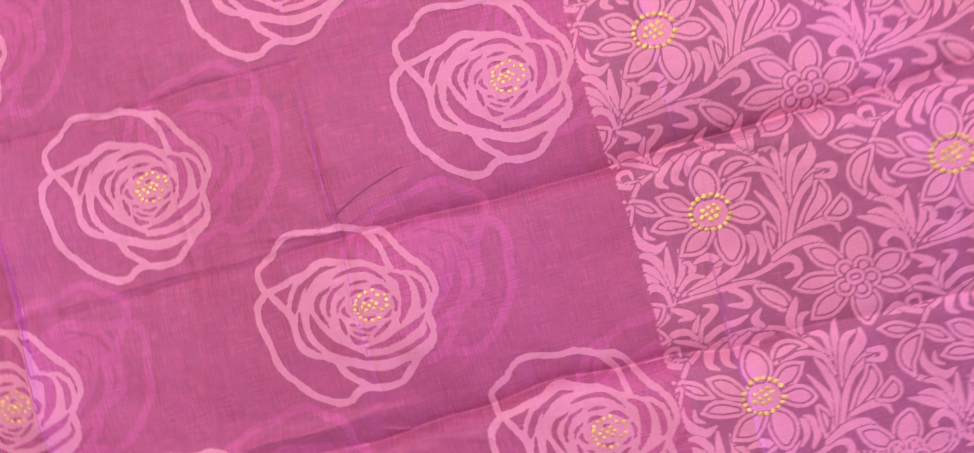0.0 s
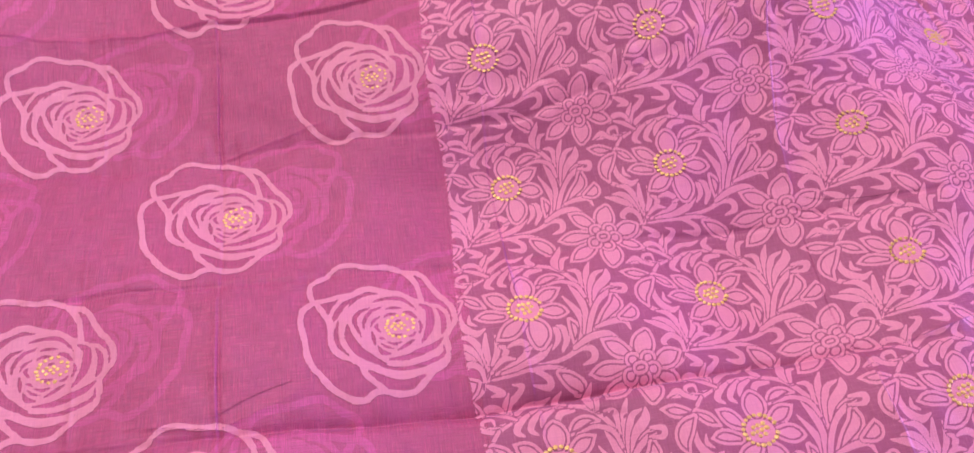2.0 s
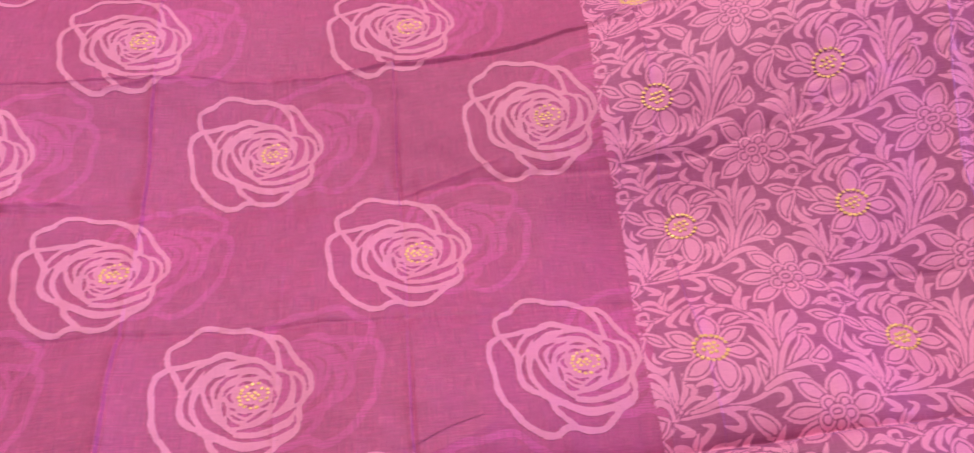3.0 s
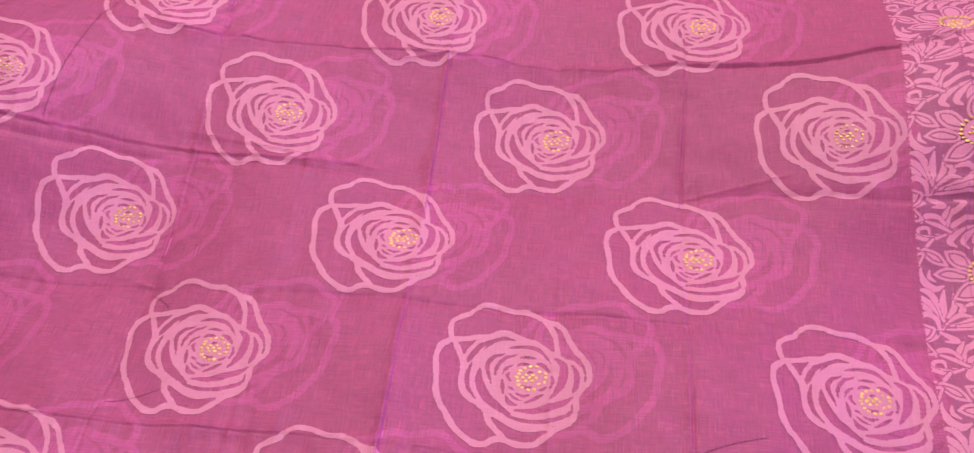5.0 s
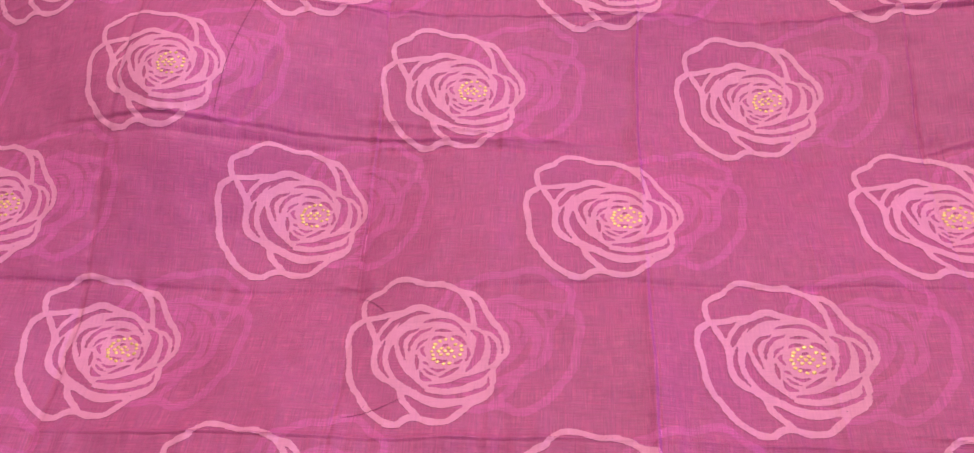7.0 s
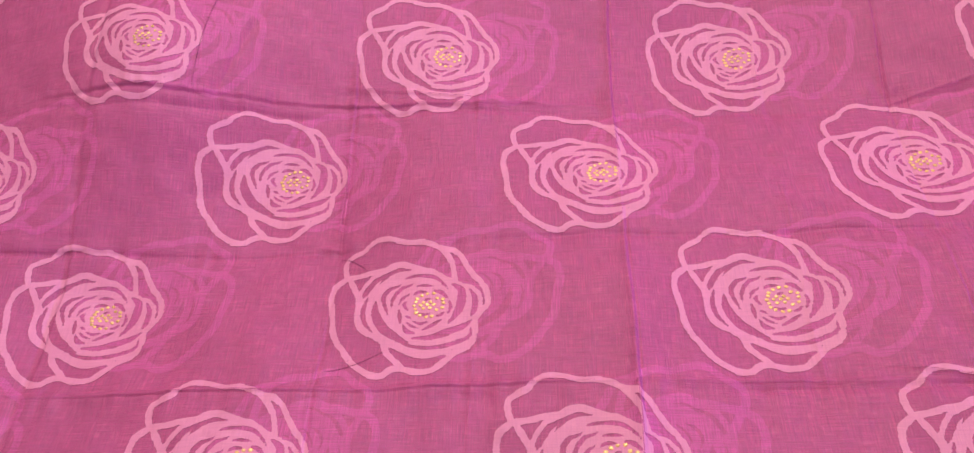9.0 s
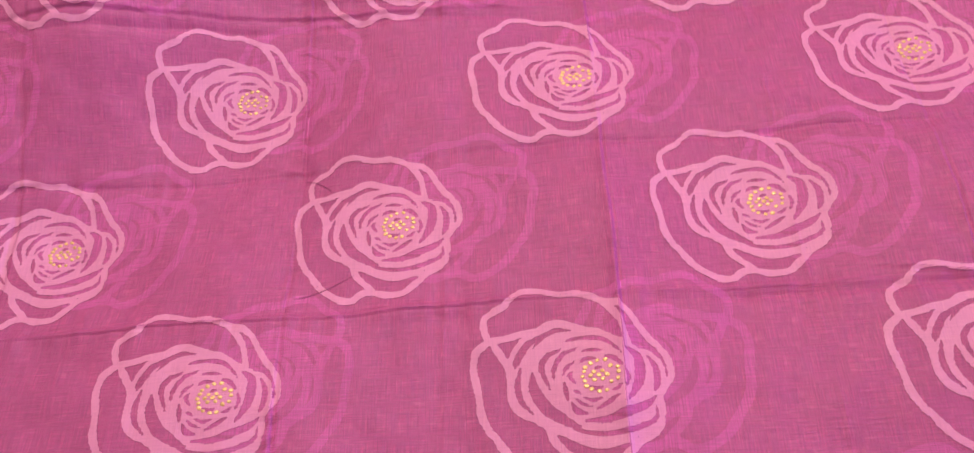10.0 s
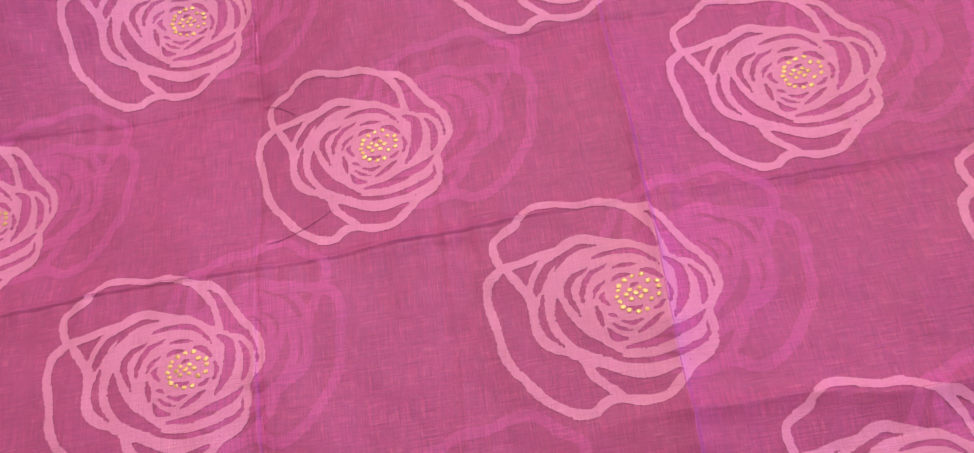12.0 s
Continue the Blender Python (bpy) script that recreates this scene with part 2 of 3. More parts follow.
def pucker(s, seed):
    return np.sin(s * 260 + seed * 3.1 + 2 * np.sin(s * 90 + seed)) * (0.5 + 0.5 * np.sin(s * 31 + seed * 1.3)) + 0.5 * np.sin(s * 520 + seed)


def crumple(x, y):
    """Fine slack in the cloth: many small waves in all directions."""
    rng = np.random.default_rng(8)
    total = 0
    for k in range(22):
        turn, length = rng.uniform(0, math.pi), rng.uniform(0.012, 0.05)
        bent = rng.uniform(0.5, 1.5) * np.sin(19 * (x * math.sin(turn) - y * math.cos(turn)) + k)
        total = total + length * rng.uniform(0.0015, 0.0045) * np.sin(2 * math.pi / length * (x * math.cos(turn) + y * math.sin(turn)) + bent + k)
    return total


def crease(d, high, broad, lean):
    """A pressed fold d millimetres off, in metres: sharp at its line, steep on one side and sloping out on the other."""
    w = broad * np.where(d > 0, 1 - 0.7 * lean, 1 + 0.7 * lean)
    return high / 1000 * np.exp(-np.maximum(np.sqrt(d * d + 0.4) - 0.63, 0) / w)


def height(x, y):
    h = spread(x, y, SWELL_AT, SWELL_BY, 0.06)[..., 0]
    for k, (place, wander, high, broad, lean, mid, half) in enumerate(FOLDS_UP):
        d = (x - place - waver(y, round(place * 100), wander / 1000)) * 1000
        strength = np.maximum(0.65 + 0.4 * np.sin(y * 29 + k * 1.7) + 0.25 * np.sin(y * 67 + k), 0.12)
        h = h + crease(d, high * strength * np.exp(-(((y - mid) / half) ** 4)), broad, lean)
        h = h + 0.00035 * pucker(y, k) * np.exp(-np.abs(d) / 7)
        if broad < 2.1 and abs(high) > 1:
            h = h - 0.001 * strength * np.exp(-(((d - 1.8) / 1.0) ** 2))
    for k, (place, wander, high, broad, lean, mid, half) in enumerate(FOLDS_ACROSS):
        bend = 0.16 * np.maximum(x - 0.0, 0) if place > 0.2 else 0.2 * np.maximum(x - 0.1, 0) * (place > 0.1)
        d = (y - place - bend - waver(x, round(place * 100) + 20, wander / 1000)) * 1000
        strength = 0.7 + 0.3 * np.sin(x * 13 + k * 2.3) + 0.2 * np.sin(x * 37 + k)
        h = h + crease(d, high * strength * np.exp(-(((x - mid) / half) ** 4)), broad, lean)
        h = h + 0.00035 * pucker(x, k + 9) * np.exp(-np.abs(d) / 7)
        if broad < 2.1:
            h = h - 0.0005 * strength * np.exp(-(((x - mid) / half) ** 4)) * np.exp(-(((d + 1.7) / 1.0) ** 2))
    # short diagonal creases that run out from the crossings
    for x0, y0, x1, y1, high in DIAGONALS:
        ux, uy = x1 - x0, y1 - y0
        size = math.hypot(ux, uy)
        s = ((x - x0) * ux + (y - y0) * uy) / size**2
        d = ((x - x0) * uy - (y - y0) * ux) / size * 1000
        h = h + high / 1000 * np.clip(np.minimum(s + 0.15, 1.1 - s) * 4, 0, 1) * np.exp(-np.abs(d) / 1.5)
    # slack ripples
    h = h + 0.0006 * np.sin(x * 31 + 2 * np.sin(y * 19)) * np.sin(y * 27 + 1.3 * np.sin(x * 23))
    h = h + 0.0004 * np.sin(x * 83 + 3 * np.sin(y * 37)) * np.sin(y * 71 + 2 * np.sin(x * 53))
    h = h + crumple(x, y)
    # beyond the spread-out middle the cloth sinks to the floor
    out = np.clip(np.maximum(np.maximum((-0.9 - x) / 0.3, (x - 0.65) / 0.3), np.maximum((-0.34 - y) / 0.2, (y - 0.46) / 0.15)), 0, 1)
    out = out * out * (3 - 2 * out)
    return h * (1 - out) - 0.058 * out


DIAGONALS = [(-0.11, -0.042, -0.066, -0.026, -0.6), (-0.46, -0.045, -0.425, -0.025, -0.6), (-0.112, 0.143, -0.04, 0.16, 1.2),
             (0.27, -0.06, 0.34, -0.045, 1.6), (0.26, 0.05, 0.31, 0.035, -1.4), (-0.46, 0.165, -0.33, 0.15, 1.4),
             (-0.11, -0.05, -0.03, -0.02, 1.0), (-0.112, -0.157, -0.06, -0.175, 1.5), (-0.287, 0.25, -0.33, 0.24, 1.4),
             (0.07, -0.056, 0.12, -0.075, -1.6), (-0.112, -0.05, -0.17, -0.04, 1.2), (-0.462, 0.045, -0.5, 0.055, 1.0),
             (-0.545, 0.165, -0.505, 0.27, -1.8)]


def lines(lo, hi, inner_lo, inner_hi, folds):
    """Grid lines: close together along the folds, wider between them, wide outside the spread-out middle."""
    out, at = [], lo
    while at < hi:
        out.append(at)
        near = min(abs(at - f[0]) for f in folds)
        at += 0.02 if not inner_lo < at < inner_hi else 0.0005 if near < 0.0052 else 0.0016 if near < 0.014 else 0.0034
    return np.array(out)


GX = lines(-1.3, 1.1, -0.86, 0.6, FOLDS_UP)
GY = lines(-0.62, 0.66, -0.3, 0.42, FOLDS_ACROSS)
MX, MY = np.meshgrid(GX, GY)
GH = height(MX, MY)


def surface(x, y):
    """The height of the cloth's mesh at x, y."""
    i = np.clip(np.searchsorted(GX, x) - 1, 0, len(GX) - 2)
    j = np.clip(np.searchsorted(GY, y) - 1, 0, len(GY) - 2)
    u, v = (x - GX[i]) / (GX[i + 1] - GX[i]), (y - GY[j]) / (GY[j + 1] - GY[j])
    return (GH[j, i] * (1 - u) + GH[j, i + 1] * u) * (1 - v) + (GH[j + 1, i] * (1 - u) + GH[j + 1, i + 1] * u) * v


def laid(x, y, lift):
    """Points of the flat design, pulled and laid on the cloth."""
    shift = spread(x, y, PULL_AT, PULL_BY, 0.05)
    x, y = x + shift[..., 0], y + shift[..., 1]
    return np.stack([x, y, surface(x, y) + lift], -1)


def sheet(name, gx, gy, drop, material, parent=None, label=""):
    mx, my = np.meshgrid(gx, gy)
    verts = np.stack([mx, my, surface(mx, my) - drop], -1).reshape(-1, 3)
    a = (np.arange(len(gy) - 1)[:, None] * len(gx) + np.arange(len(gx) - 1)[None]).ravel()
    faces = np.stack([a, a + 1, a + 1 + len(gx), a + len(gx)], -1)
    return link_mesh(name, verts, faces, material, parent, label)


# ---- the woven designs, drawn in tenths of a millimetre ----
class Drawing:
    """A flat design as a field that is positive where there is thread. px, py: its repeat in millimetres, if it has one."""

    def __init__(self, x0, x1, y0, y1, step, px=0, py=0):
        self.x = np.linspace(x0, x1, round((x1 - x0) / step) + 1)
        self.y = np.linspace(y0, y1, round((y1 - y0) / step) + 1)
        self.mx, self.my = np.meshgrid(self.x, self.y)
        self.field = np.full(self.mx.shape, -9.0)
        self.px, self.py = px, py

    def smooth(self, points, widths, fine=5):
        p = np.array([(*q, w) for q, w in zip(points, widths)], float)
        p[:, :2] /= 10
        if len(p) < 3:
            return p
        e = np.vstack([2 * p[0] - p[1], p, 2 * p[-1] - p[-2]])
        out = []
        for k in range(1, len(e) - 2):
            for s in np.arange(fine) / fine:
                a, b, c, d = e[k - 1], e[k], e[k + 1], e[k + 2]
                out.append(0.5 * (2 * b + (c - a) * s + (2 * a - 5 * b + 4 * c - d) * s * s + (3 * b - a - 3 * c + d) * s**3))
        return np.array(out + [p[-1]])

    def gap(self, line):
        """The distance of all points from a line of changing breadth."""
        best = np.full(self.mx.shape, 99.0)
        for (ax, ay, aw), (bx, by, bw) in zip(line[:-1], line[1:]):
            ux, uy = bx - ax, by - ay
            s = np.clip(((self.mx - ax) * ux + (self.my - ay) * uy) / max(ux * ux + uy * uy, 1e-9), 0, 1)
            d = np.hypot(self.mx - ax - s * ux, self.my - ay - s * uy) - (aw + (bw - aw) * s) / 2
            best = np.minimum(best, d)
        return best

    def band(self, points, width):
        n = len(points)
        widths = [width * (1 + 0.1 * math.sin(k * 2.3 + width * 7)) for k in range(n)]
        self.field = np.maximum(self.field, -self.gap(self.smooth(points, widths)))

    def slit(self, points, width):
        n = len(points)
        widths = [width * (0.15 + 0.95 * math.sin(math.pi * (k + 0.25) / (n - 0.5))) for k in range(n)]
        self.field = np.minimum(self.field, self.gap(self.smooth(points, widths)))

    def blob(self, points):
        p = self.smooth(points + points[:1], [0] * (len(points) + 1))[:, :2]
        inside = np.zeros(self.mx.shape, bool)
        for (ax, ay), (bx, by) in zip(p, np.roll(p, -1, 0)):
            if ay != by:
                inside ^= ((ay > self.my) != (by > self.my)) & (self.mx < (bx - ax) * (self.my - ay) / (by - ay) + ax)
        edge = self.gap(np.c_[p, np.zeros(len(p))])
        self.field = np.maximum(self.field, np.where(inside, edge, -edge))

    def leaf(self, points, widths, lined=False):
        """A leaf or stem with a bare line round it; if lined, a petal with a bare line just within its edge."""
        line = self.smooth(points, widths, 4)
        for i in (-1, 0, 1):
            for j in (-1, 0, 1):
                moved = line + (i * self.px, j * self.py, 0)
                lo, hi = moved[:, :2].min(0) - 8, moved[:, :2].max(0) + 8
                if lo[0] > self.x[-1] or lo[1] > self.y[-1] or hi[0] < self.x[0] or hi[1] < self.y[0]:
                    continue
                d = self.gap(moved)
                body = np.minimum(-d, np.abs(d + 2.3) - 0.5) if lined else -d
                self.field = np.maximum(np.minimum(self.field, d - 0.72), body)

    def faces(self, rough=0.0):
        """Points in metres and triangles of all that is thread; rough: how far the edges step from thread to thread, in millimetres."""
        rng = np.random.default_rng(3)
        f = self.field + 1e-6 + rough * (rng.normal(size=(len(self.y), 1)) + 0.6 * rng.normal(size=(1, len(self.x))))
        ny, nx = f.shape
        a = (np.arange(ny - 1)[:, None] * nx + np.arange(nx - 1)[None]).ravel()
        tri = np.concatenate([np.stack([a, a + 1, a + nx + 1], -1), np.stack([a, a + nx + 1, a + nx], -1)])
        flat = f.ravel()
        at = np.stack([self.mx.ravel(), self.my.ravel()], -1)
        sign = flat[tri] > 0
        count = sign.sum(1)
        keys = [np.stack([tri[count == 3]] * 2, -1)]
        for many in (1, 2):
            t, s = tri[count == many], sign[count == many]
            odd = np.argmax(s == (many == 1), 1)
            r = np.arange(len(t))
            o, p, q = t[r, odd], t[r, (odd + 1) % 3], t[r, (odd + 2) % 3]
            oo, op, oq, pp, qq = (np.stack(v, -1) for v in ((o, o), (o, p), (o, q), (p, p), (q, q)))
            if many == 1:
                keys.append(np.stack([oo, op, oq], 1))
            else:
                keys += [np.stack([op, pp, qq], 1), np.stack([op, qq, oq], 1)]
        keys = np.sort(np.concatenate(keys).reshape(-1, 2), 1)
        code, back = np.unique(keys[:, 0].astype(np.int64) * (nx * ny) + keys[:, 1], return_inverse=True)
        p, q = code // (nx * ny), code % (nx * ny)
        s = np.where(p == q, 0, flat[p] / np.where(p == q, 1, flat[p] - flat[q]))[:, None]
        return (at[p] * (1 - s) + at[q] * s) / 1000, back.reshape(-1, 3)


def rose_field(step):
    d = Drawing(-66, 48, -50, 52, step)
    d.band([(-501, 227), (-520, 287), (-517, 344), (-475, 376), (-428, 400), (-386, 443), (-331, 476), (-254, 474), (-149, 445), (-58, 443), (16, 420), (65, 393), (133, 375), (182, 334), (217, 269), (262, 200), (304, 152), (335, 100), (346, 43), (344, 5), (310, -36), (275, -86)], 3.5)
    d.band([(51, 402), (105, 340), (137, 273), (153, 196), (157, 156)], 3.5)
    d.band([(-502, 224), (-422, 234), (-330, 255), (-263, 262), (-216, 289), (-161, 294), (-112, 274), (-60, 250), (14, 238), (84, 197), (145, 158), (190, 136), (252, 110), (291, 73), (301, 13), (291, -48), (267, -106), (266, -159), (275, -204), (238, -249), (183, -278), (136, -320), (95, -357), (53, -388), (-4, -395), (-60, -391), (-121, -374), (-172, -376), (-202, -392), (-240, -411), (-288, -408), (-344, -383), (-404, -340), (-447, -290), (-479, -244), (-517, -194), (-546, -130), (-552, -67), (-563, 8), (-578, 75), (-575, 133), (-555, 185), (-502, 220)], 3.8)
    d.band([(-484, 217), (-442, 146), (-416, 92), (-405, 25), (-405, -38), (-397, -87), (-361, -131), (-299, -162), (-244, -200), (-160, -234), (-78, -277), (-17, -297), (49, -292), (106, -281), (171, -287)], 3.5)
    d.band([(-234, -217), (-217, -263), (-178, -309), (-141, -343), (-115, -372)], 3.5)
    d.band([(-264, 255), (-326, 221), (-372, 171), (-399, 111), (-403, 57)], 3.5)
    d.blob([(-252, 263), (-175, 301), (-92, 292), (15, 250), (119, 197), (170, 161), (254, 136), (306, 76), (319, -5), (293, -87), (298, -165), (251, -235), (141, -266), (22, -282), (-94, -270), (-183, -227), (-286, -171), (-364, -126), (-415, -69), (-407, 96), (-353, 197), (-294, 253)])
    d.slit([(-240, 240), (-320, 191), (-368, 119), (-378, 88)], 3.5)
    d.slit([(-353, 84), (-371, 2), (-356, -79), (-306, -139)], 2.7)
    d.slit([(-300, 48), (-294, -26), (-250, -109), (-179, -166), (-98, -214)], 5.6)
    d.slit([(-157, 164), (-230, 127), (-256, 69), (-221, -28)], 2.8)
    d.slit([(-80, 165), (-156, 131), (-198, 68), (-202, 13)], 2.3)
    d.slit([(-101, 94), (-139, 69), (-157, 34)], 1.7)
    d.slit([(-113, 49), (-128, 26), (-104, -11)], 1.9)
    d.slit([(-155, -5), (-147, -52), (-142, -90)], 2.3)
    d.slit([(-117, -43), (-99, -52), (-78, -64)], 1.3)
    d.slit([(-138, 200), (-71, 214), (11, 208), (74, 173), (120, 119)], 2.3)
    d.slit([(-106, 254), (-178, 259), (-240, 231), (-293, 174)], 2.4)
    d.slit([(-60, 143), (-21, 148), (38, 137)], 1.7)
    d.slit([(-75, 89), (-47, 102), (-3, 103)], 2.2)
    d.slit([(44, 109), (83, 96), (118, 63)], 2.4)
    d.slit([(147, 144), (195, 108), (201, 37), (183, -30), (137, -99)], 4.6)
    d.slit([(246, 108), (276, 46), (274, -23), (257, -61)], 3.0)
    d.slit([(259, -90), (216, -122), (126, -157), (44, -182), (-67, -186)], 3.8)
    d.slit([(257, -129), (248, -190), (144, -233), (25, -249), (-91, -229), (-140, -207)], 2.4)
    d.slit([(134, 37), (144, 0), (129, -41)], 1.7)
    d.slit([(64, -55), (86, -50), (106, -34)], 1.6)
    d.slit([(-10, -134), (43, -109), (91, -80)], 2.3)
    d.slit([(-71, -77), (-30, -96), (16, -87)], 1.7)
    d.slit([(-107, -85), (-71, -111), (-25, -125)], 1.7)
    d.slit([(-126, -99), (-105, -137), (-59, -153)], 2.7)
    d.slit([(-35, -29), (-5, -43), (25, -37)], 1.3)
    d.slit([(-13, 46), (6, 54), (28, 53)], 1.3)
    return d


ROSE_DOTS = [(36, 84), (-2, 82), (-35, 71), (-61, 52), (-68, 32), (-78, 8), (-69, -14), (-63, -38), (-40, -54), (-4, -66), (31, -64), (56, -25), (89, -13), (95, 18), (91, 42), (57, 51), (-23, 27), (-40, 10), (-23, -11), (0, 11), (18, 29), (17, -9), (38, 11)]


def vine_field(step):
    d = Drawing(-63, 62, -47, 47, step, 125, 94)
    d.leaf([(-541, 250), (-406, 247), (-249, 256), (-143, 294), (-24, 314), (108, 311), (228, 272), (324, 185), (377, 72), (369, -100), (314, -239)], [1.6, 2.5, 2.5, 2.5, 2.5, 2.5, 2.9, 3.3, 3.3, 3.3, 2.5])
    d.leaf([(-428, -503), (-359, -463), (-316, -398), (-215, -373), (-88, -368), (56, -363), (205, -339), (297, -291)], [1.6, 2.9, 2.9, 2.5, 2.5, 2.5, 2.9, 2.5])
    d.leaf([(-293, -394), (-125, -373), (55, -367), (185, -347), (285, -307), (350, -324), (352, -379), (282, -405)], [2.1, 2.1, 2.5, 2.5, 3.8, 4.1, 4.1, 1.3])
    d.leaf([(-260, -406), (-146, -384), (-25, -396), (59, -446), (54, -495), (-41, -475)], [1.6, 2.1, 2.5, 4.1, 4.1, 1.3])
    d.leaf([(-277, -400), (-94, -389), (85, -386), (180, -418), (242, -462)], [1.3, 2.1, 2.5, 2.5, 1.6])
    d.leaf([(128, -426), (189, -477), (246, -533), (204, -557)], [4.8, 10.9, 8.1, 1.3], True)
    d.leaf([(174, -304), (212, -238), (201, -169), (165, -147)], [2.1, 4.1, 4.1, 1.6])
    d.leaf([(115, -286), (159, -235), (160, -176), (127, -155)], [1.6, 3.3, 3.8, 1.3])
    d.leaf([(253, -275), (273, -190), (255, -123)], [2.8, 8.1, 4.0], True)
    d.leaf([(283, -270), (326, -178), (315, -78), (246, 48)], [2.1, 3.8, 4.5, 1.3])
    d.leaf([(323, -222), (361, -80), (342, 32), (301, 122)], [2.1, 3.8, 4.5, 1.3])
    d.leaf([(399, 28), (393, 147), (379, 221), (321, 237)], [2.5, 3.8, 3.8, 1.3])
    d.leaf([(396, -49), (419, 102), (437, 209), (470, 278)], [2.5, 3.8, 4.1, 1.3])
    d.leaf([(406, -51), (433, 79), (479, 180), (550, 208)], [2.1, 3.8, 3.8, 1.3])
    d.leaf([(432, -25), (480, 81), (554, 152), (569, 212)], [2.5, 5.4, 5.8, 1.6])
    d.leaf([(446, -28), (507, 40), (589, 84), (645, 103)], [2.1, 4.1, 4.1, 1.3])
    d.leaf([(329, -279), (390, -124), (460, -16), (548, 46), (622, 53)], [2.9, 3.3, 3.3, 3.8, 1.3])
    d.leaf([(395, -207), (488, -118), (558, -53), (566, 15)], [3.3, 8.9, 10.5, 5.7], True)
    d.leaf([(403, -194), (505, -171), (585, -174), (610, -232)], [2.1, 3.8, 3.8, 1.3])
    d.leaf([(246, -300), (356, -251), (463, -244), (535, -290)], [2.5, 4.1, 4.1, 1.3])
    d.leaf([(570, -144), (644, -123), (659, -57)], [4.8, 10.5, 1.6], True)
    d.leaf([(-125, 291), (-181, 253), (-213, 206), (-172, 172)], [2.5, 4.1, 4.1, 1.3])
    d.leaf([(-44, 298), (-106, 248), (-130, 201), (-94, 167)], [2.5, 4.1, 3.8, 1.3])
    d.leaf([(33, 300), (-34, 264), (-58, 217), (-44, 186)], [2.1, 3.8, 3.3, 1.3])
    d.leaf([(149, 271), (69, 266), (43, 227), (74, 193)], [2.5, 4.1, 3.8, 1.3])
    d.leaf([(111, 322), (73, 362), (121, 413)], [2.5, 4.5, 0.9])
    d.leaf([(90, 143), (153, 183), (217, 198), (280, 186)], [3.3, 8.9, 7.2, 2.0], True)
    d.leaf([(132, 135), (250, 160), (347, 117), (383, 24)], [1.3, 2.5, 2.9, 2.1])
    d.leaf([(289, 240), (247, 312), (287, 385), (308, 430)], [2.5, 5.0, 3.8, 0.9])
    d.leaf([(286, 256), (306, 325), (348, 340)], [2.5, 3.3, 1.3])
    d.leaf([(-187, 318), (-105, 368), (-15, 373), (48, 394)], [3.8, 3.3, 3.3, 0.9])
    d.leaf([(-222, 315), (-202, 393), (-150, 429), (-111, 475), (-164, 496)], [2.5, 3.8, 3.8, 3.3, 1.3])
    d.leaf([(-258, 329), (-228, 397), (-199, 449)], [2.1, 3.3, 1.3])
    d.leaf([(-381, 347), (-340, 386), (-272, 379), (-231, 329)], [2.5, 3.8, 3.3, 1.6])
    d.leaf([(-349, 351), (-272, 319), (-198, 275)], [1.6, 2.9, 1.6])
    d.leaf([(-292, 238), (-396, 254), (-397, 298), (-341, 305), (-332, 264)], [2.1, 2.5, 2.5, 2.5, 1.3])
    d.leaf([(-534, 249), (-459, 283), (-407, 243), (-327, 224), (-234, 257)], [0.9, 3.8, 2.9, 2.5, 1.6])
    d.leaf([(-315, 226), (-352, 184), (-388, 135)], [2.1, 2.5, 2.1])
    d.leaf([(-513, 47), (-503, -49), (-428, -112), (-340, -120)], [2.1, 3.3, 3.3, 1.3])
    d.leaf([(-403, 75), (-415, 0), (-390, -65), (-327, -111), (-265, -90)], [1.6, 3.8, 5.0, 4.5, 1.3])
    d.leaf([(-350, 13), (-355, -32), (-317, -60)], [1.3, 2.9, 1.3])
    d.leaf([(-599, 191), (-503, 166), (-393, 143)], [0.8, 8.9, 4.0], True)
    d.leaf([(-371, 140), (-306, 96), (-230, 42)], [5.7, 8.1, 0.8], True)
    d.leaf([(-392, 120), (-464, 60), (-495, -1), (-476, -79)], [4.0, 11.3, 9.7, 2.4], True)
    d.leaf([(-694, 51), (-611, 41), (-600, 86), (-675, 99)], [1.3, 3.3, 3.8, 2.1])
    d.leaf([(-331, -439), (-300, -354), (-343, -242), (-412, -181), (-481, -172)], [2.1, 3.3, 4.1, 3.8, 1.3])
    d.leaf([(-290, -344), (-312, -225), (-364, -140), (-437, -118)], [2.1, 4.1, 4.1, 1.3])
    d.leaf([(-314, -377), (-379, -267), (-455, -216), (-540, -183)], [2.1, 3.8, 4.5, 1.3])
    d.leaf([(-277, -310), (-283, -211), (-269, -120)], [2.5, 4.5, 1.6])
    d.leaf([(-263, -312), (-217, -239), (-213, -143)], [2.1, 3.8, 1.3])
    d.leaf([(-323, -412), (-337, -331), (-394, -294), (-451, -330), (-427, -365)], [2.1, 3.3, 3.8, 3.8, 1.3])
    d.leaf([(-327, -425), (-280, -450), (-232, -485), (-302, -492)], [1.6, 3.8, 3.8, 1.3])
    d.leaf([(-277, -361), (-197, -297), (-163, -240), (-202, -211)], [2.1, 3.8, 3.8, 1.3])
